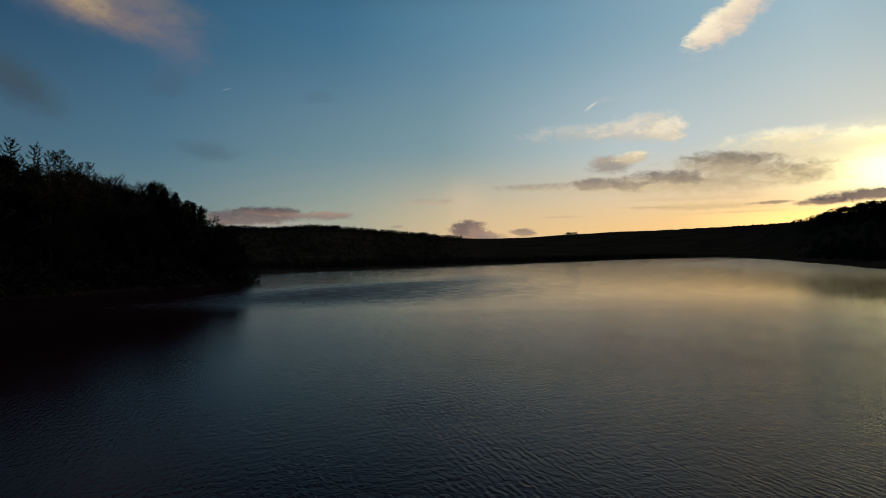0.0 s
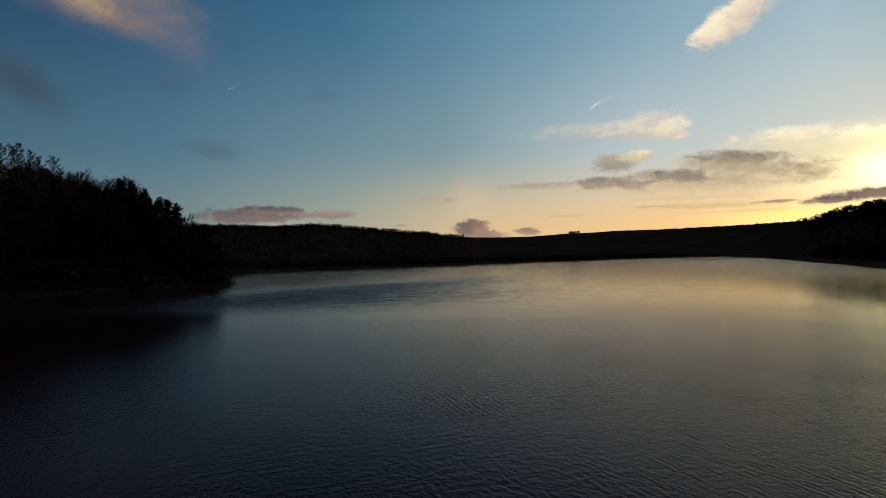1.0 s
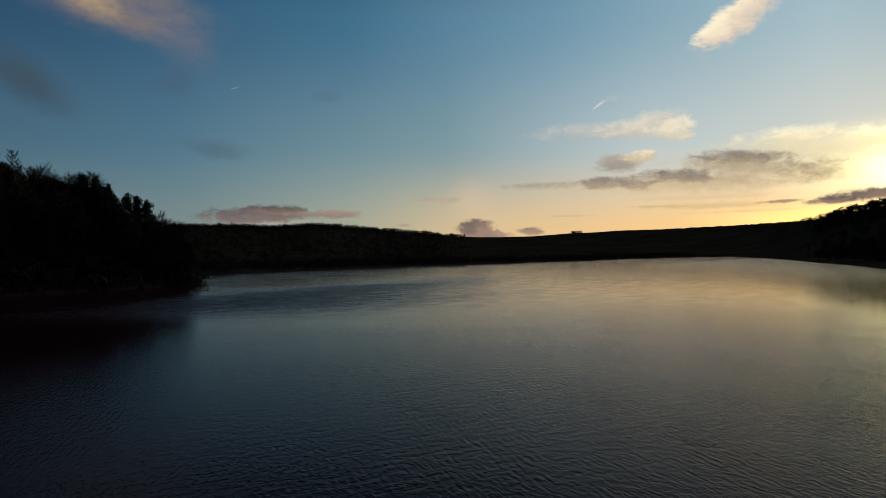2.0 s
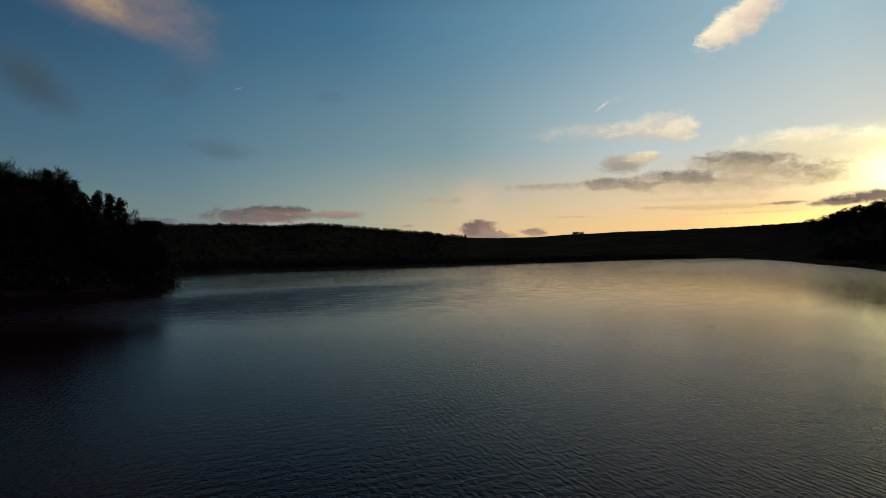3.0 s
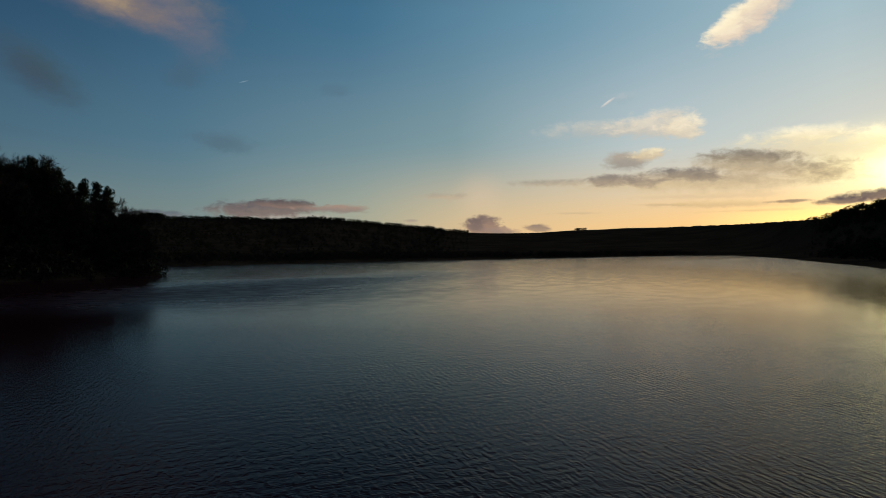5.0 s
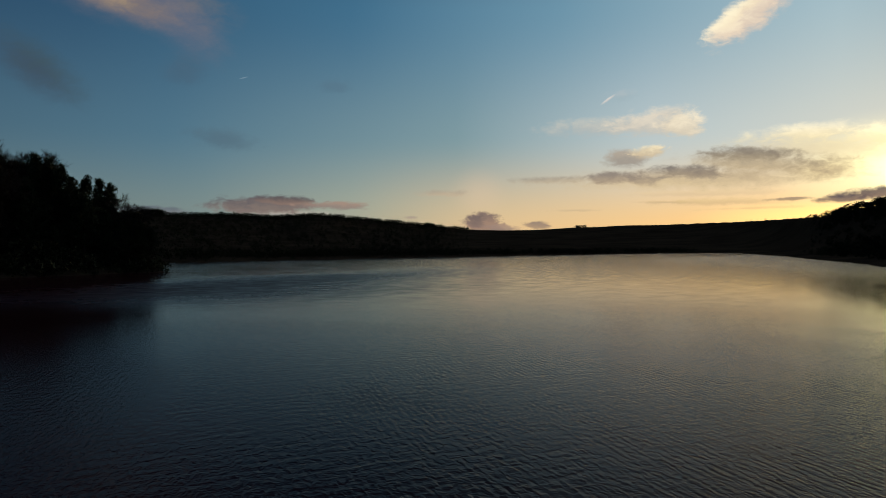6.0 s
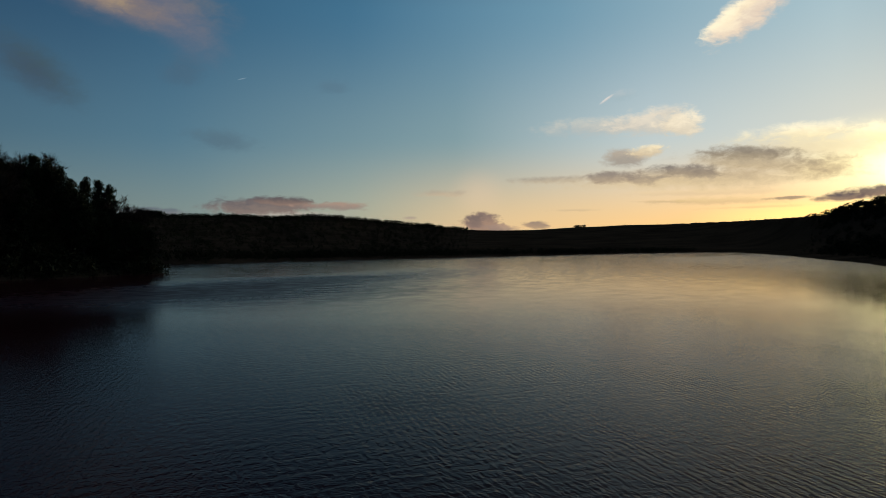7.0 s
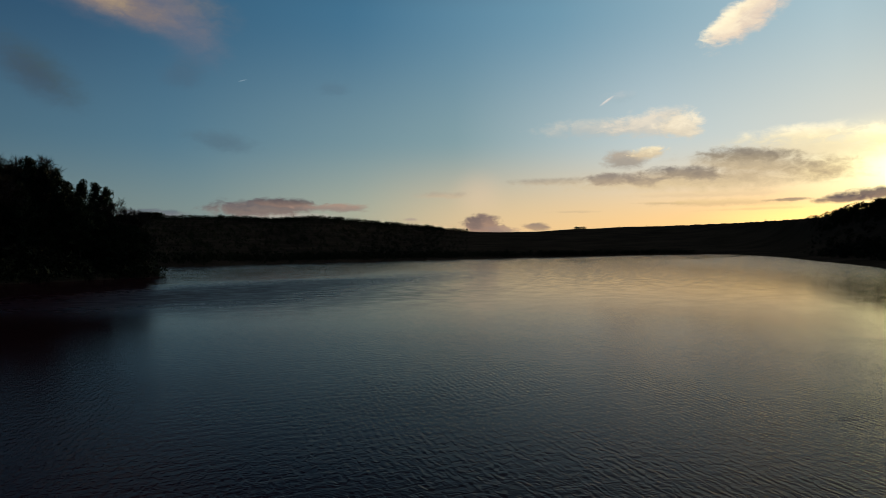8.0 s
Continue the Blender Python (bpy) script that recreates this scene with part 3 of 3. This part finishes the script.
def view_limit(x, y):
    """The highest a tree's top reaches there, falling towards the point to fit the camera's opening view."""
    return min(30.0, 5.9 + y * float(np.interp(x / y, VIEW_EDGE_X, VIEW_EDGE_TAN))) if y > 40 else 27.0


rng = random.Random(7)
for k, (x, y) in enumerate(((-84, 128), (-81, 133), (-77.5, 136), (-72.5, 131), (-70.5, 135), (-83, 140), (-79, 145), (-76.5, 149), (-73, 145), (-80, 152), (-76, 155), (-73, 157))):
    bank_tree("larch", k, x, y, view_limit(x, y) * (0.99 - 0.05 * (k % 3)), 47 * k, 1.1)
# fill trees, some out of view, added to keep the wood's reflection dark
count = 0
while count < 250:
    y = rng.uniform(-70, 230) if count < 90 else rng.uniform(85, 200)
    x = rng.uniform(-150, -40)
    d = shore_gap(x, y)
    if not 4 < d < (60 if count < 90 else 32):
        continue
    tall = view_limit(x, y) * (rng.uniform(0.62, 0.93) if y > 145 else rng.uniform(0.78, 0.97)) - float(land(np.array([x]), np.array([y]))[0])
    if tall < 3.0:
        continue
    kind = rng.choice(("pine", "pine", "pine", "bare" if y < 158 else "pine")) if y > 150 else rng.choice(("larch", "larch", "bare", "pine"))
    plant(kind, rng.randrange(4), x, y, tall, rng.uniform(0, 360), wide=rng.uniform(0.9, 1.3))
    count += 1
# low growth out to the point, and shorter trees added under the tall ones to block sky gaps
for k in range(110):
    for _ in range(60):
        x, y = (rng.uniform(-68, -46), rng.uniform(162, 196)) if k < 40 else (rng.uniform(-120, -55), rng.uniform(95, 185))
        d = shore_gap(x, y)
        if 2.5 < d < 40:
            break
    tall = view_limit(x, y) * rng.uniform(0.7, 0.93) - float(land(np.array([x]), np.array([y]))[0])
    tall = min(tall, rng.uniform(7, 12))
    if tall > 2.0:
        plant("pine" if y > 150 else rng.choice(("pine", "bare")), rng.randrange(4), x, y, tall, rng.uniform(0, 360), wide=1.2)
for k in range(190):
    y = rng.uniform(-40, 205)
    x = float(np.interp(y, (-60, 0, 50, 100, 140, 163, 172, 205), (-96, -92, -84, -75, -62, -51, -46, -76))) - 2.5 - 16 * rng.random() ** 1.5
    plant("shrub", k, x, y, rng.uniform(2.0, 5.5) * (0.6 if y > 182 else 1), rng.uniform(0, 360), "shrubs along the bank", 1.3)


# ---- far woods and heath ----
def woodland(name, label, places, seed, leaves, mat):
    """Many trees too far off to be told apart: small crowns of coarse leaves on thin stems."""
    rg = np.random.default_rng(seed)
    verts, faces, base = [], [], 0
    floor = land([p[0] for p in places], [p[1] for p in places])
    for (x, y, tall, fat), z in zip(places, floor):
        o = rg.normal(size=(leaves, 3))
        o /= np.linalg.norm(o, axis=1, keepdims=True)
        h = rg.uniform(0.02, 1.0, leaves)
        wide = fat * tall * (0.34 * np.sin(np.pi * np.clip(h * 0.86 + 0.06, 0, 1)) + 0.05)
        c = np.stack([x + o[:, 0] * wide, y + o[:, 1] * wide, z + h * tall * 0.95], -1)
        s = tall * rg.uniform(0.09, 0.18, (leaves, 1, 1))
        tri = c[:, None, :] + rg.normal(size=(leaves, 3, 3)) * s * 0.8
        verts.append(tri.reshape(-1, 3))
        stem = np.array([(x - 0.02 * tall, y, z - 0.5), (x + 0.02 * tall, y, z - 0.5), (x, y, z + tall * 0.9)])
        verts.append(stem)
        faces.append(np.arange(base, base + leaves * 3 + 3).reshape(-1, 3))
        base += leaves * 3 + 3
    me = bpy.data.meshes.new(name)
    me.from_pydata(np.concatenate(verts).tolist(), [], np.concatenate(faces).tolist())
    me.materials.append(mat)
    return tagged(new(name, me), label, "woodland", kind="stuff")


def polar(az, r):
    return HUB[0] + r * math.sin(radians(az)), HUB[1] + r * math.cos(radians(az))


rng = random.Random(19)
places = []
while len(places) < 4200:
    az = rng.uniform(-34, 1.0)
    far = float(np.interp(az, R_AZ, R_FAR))
    r = far - 1100 * rng.random() ** 1.6 if rng.random() < 0.75 else far - rng.uniform(20, 120)
    x, y = polar(az, r)
    if shore_gap(x, y) < 10:
        continue
    k = min(1.0, 0.5 + r / 2500)
    places.append((x, y, rng.uniform(3.0, 6.0) * k * (1.0 if az < -1 else 0.6), rng.uniform(1.3, 2.2)))
# bushes added along the far shore to darken its pale edge
for _ in range(1500):
    k = rng.random()
    x, y = float(np.interp(k, (0, 0.35, 1), (-75, 0, 230))), float(np.interp(k, (0, 0.35, 1), (258, 374, 650)))
    x, y = x - rng.uniform(-4, 30), y + rng.uniform(-4, 30)
    if shore_gap(x, y) > 0.8:
        places.append((x, y, rng.uniform(1.0, 3.6), rng.uniform(1.2, 2.2)))
woodland("woodland", "dark mixed woodland covering a far hillside", places, 5, 26, M_WOOD)

places = []
while len(places) < 1500:
    az = rng.uniform(25.6, 48)
    far = float(np.interp(az, R_AZ, R_FAR))
    x, y = polar(az, far * (rng.uniform(0.4, 1.02) if rng.random() < 0.55 else rng.uniform(0.95, 1.02)))
    if shore_gap(x, y) < 8:
        continue
    places.append((x, y, rng.uniform(2.5, 5.0) * min(1, max(0.2, (az - 25.4) / 2.5)), rng.uniform(1.3, 1.9)))
for _ in range(700):
    az = rng.uniform(26.2, 40)
    far = float(np.interp(az, R_AZ, R_FAR))
    x, y = polar(az, far * rng.uniform(0.96, 1.015))
    places.append((x, y, rng.uniform(1.2, 3.0) * min(1, max(0.3, (az - 25.4) / 2.5)), rng.uniform(1.6, 2.4)))
woodland("hillside_wood", "dark wood on the hill beside the lake", places, 6, 70, M_WOOD)

# invented low growth that covers and darkens the lit strip at the waterline
places = []
while len(places) < 1900:
    y = rng.uniform(20, 178)
    x = float(np.interp(y, (20, 50, 100, 140, 163, 172, 178), (-89, -84, -75, -62, -51, -46, -50))) - rng.uniform(-2, 7)
    if -0.5 < shore_gap(x, y) < 6:
        places.append((x, y, rng.uniform(0.8, 2.6), rng.uniform(1.2, 2.0)))
woodland("bank_undergrowth", "low dark growth added along the water's edge to darken the bank", places, 25, 18, M_GORSE)

places = []
for _ in range(520):
    az = rng.uniform(-30, 0.5)
    far = float(np.interp(az, R_AZ, R_FAR))
    big = 1.0 + 0.5 * math.sin(az * 2.3) * math.sin(az * 5.1 + 1)
    places.append((*polar(az, far + rng.uniform(-14, 8)), big * rng.uniform(1.6, 4.4) * (1.0 if az < -1.5 else 0.7), rng.uniform(1.2, 2.2)))
woodland("ridge_wood", "uneven line of small dark trees along the far ridge", places, 15, 44, M_WOOD)

places = []
for az, r, tall, fat, n, spread in ((9.9, 1500, 4.6, 1.8, 34, 0.42), (-23.4, 1300, 9.5, 1.6, 70, 0.75), (0.3, 1455, 5.5, 1.2, 24, 0.7)):
    for _ in range(n):
        places.append((*polar(az + rng.uniform(-spread, spread), r + rng.uniform(-12, 6)), tall * rng.uniform(0.75, 1.0), fat))
woodland("copse", "small dark copses on the far moorland ridge", places, 8, 40, M_WOOD)

places = []
for _ in range(500):
    az = rng.uniform(1, 26)
    far = float(np.interp(az, R_AZ, R_FAR))
    places.append((*polar(az, far - 900 * rng.random() ** 2.0), rng.uniform(0.6, 1.9), rng.uniform(1.5, 3)))
places = [p for p in places if shore_gap(p[0], p[1]) > 6]
woodland("heath_scrub", "sparse gorse and heather clumps over the moor", places, 9, 16, M_GORSE)
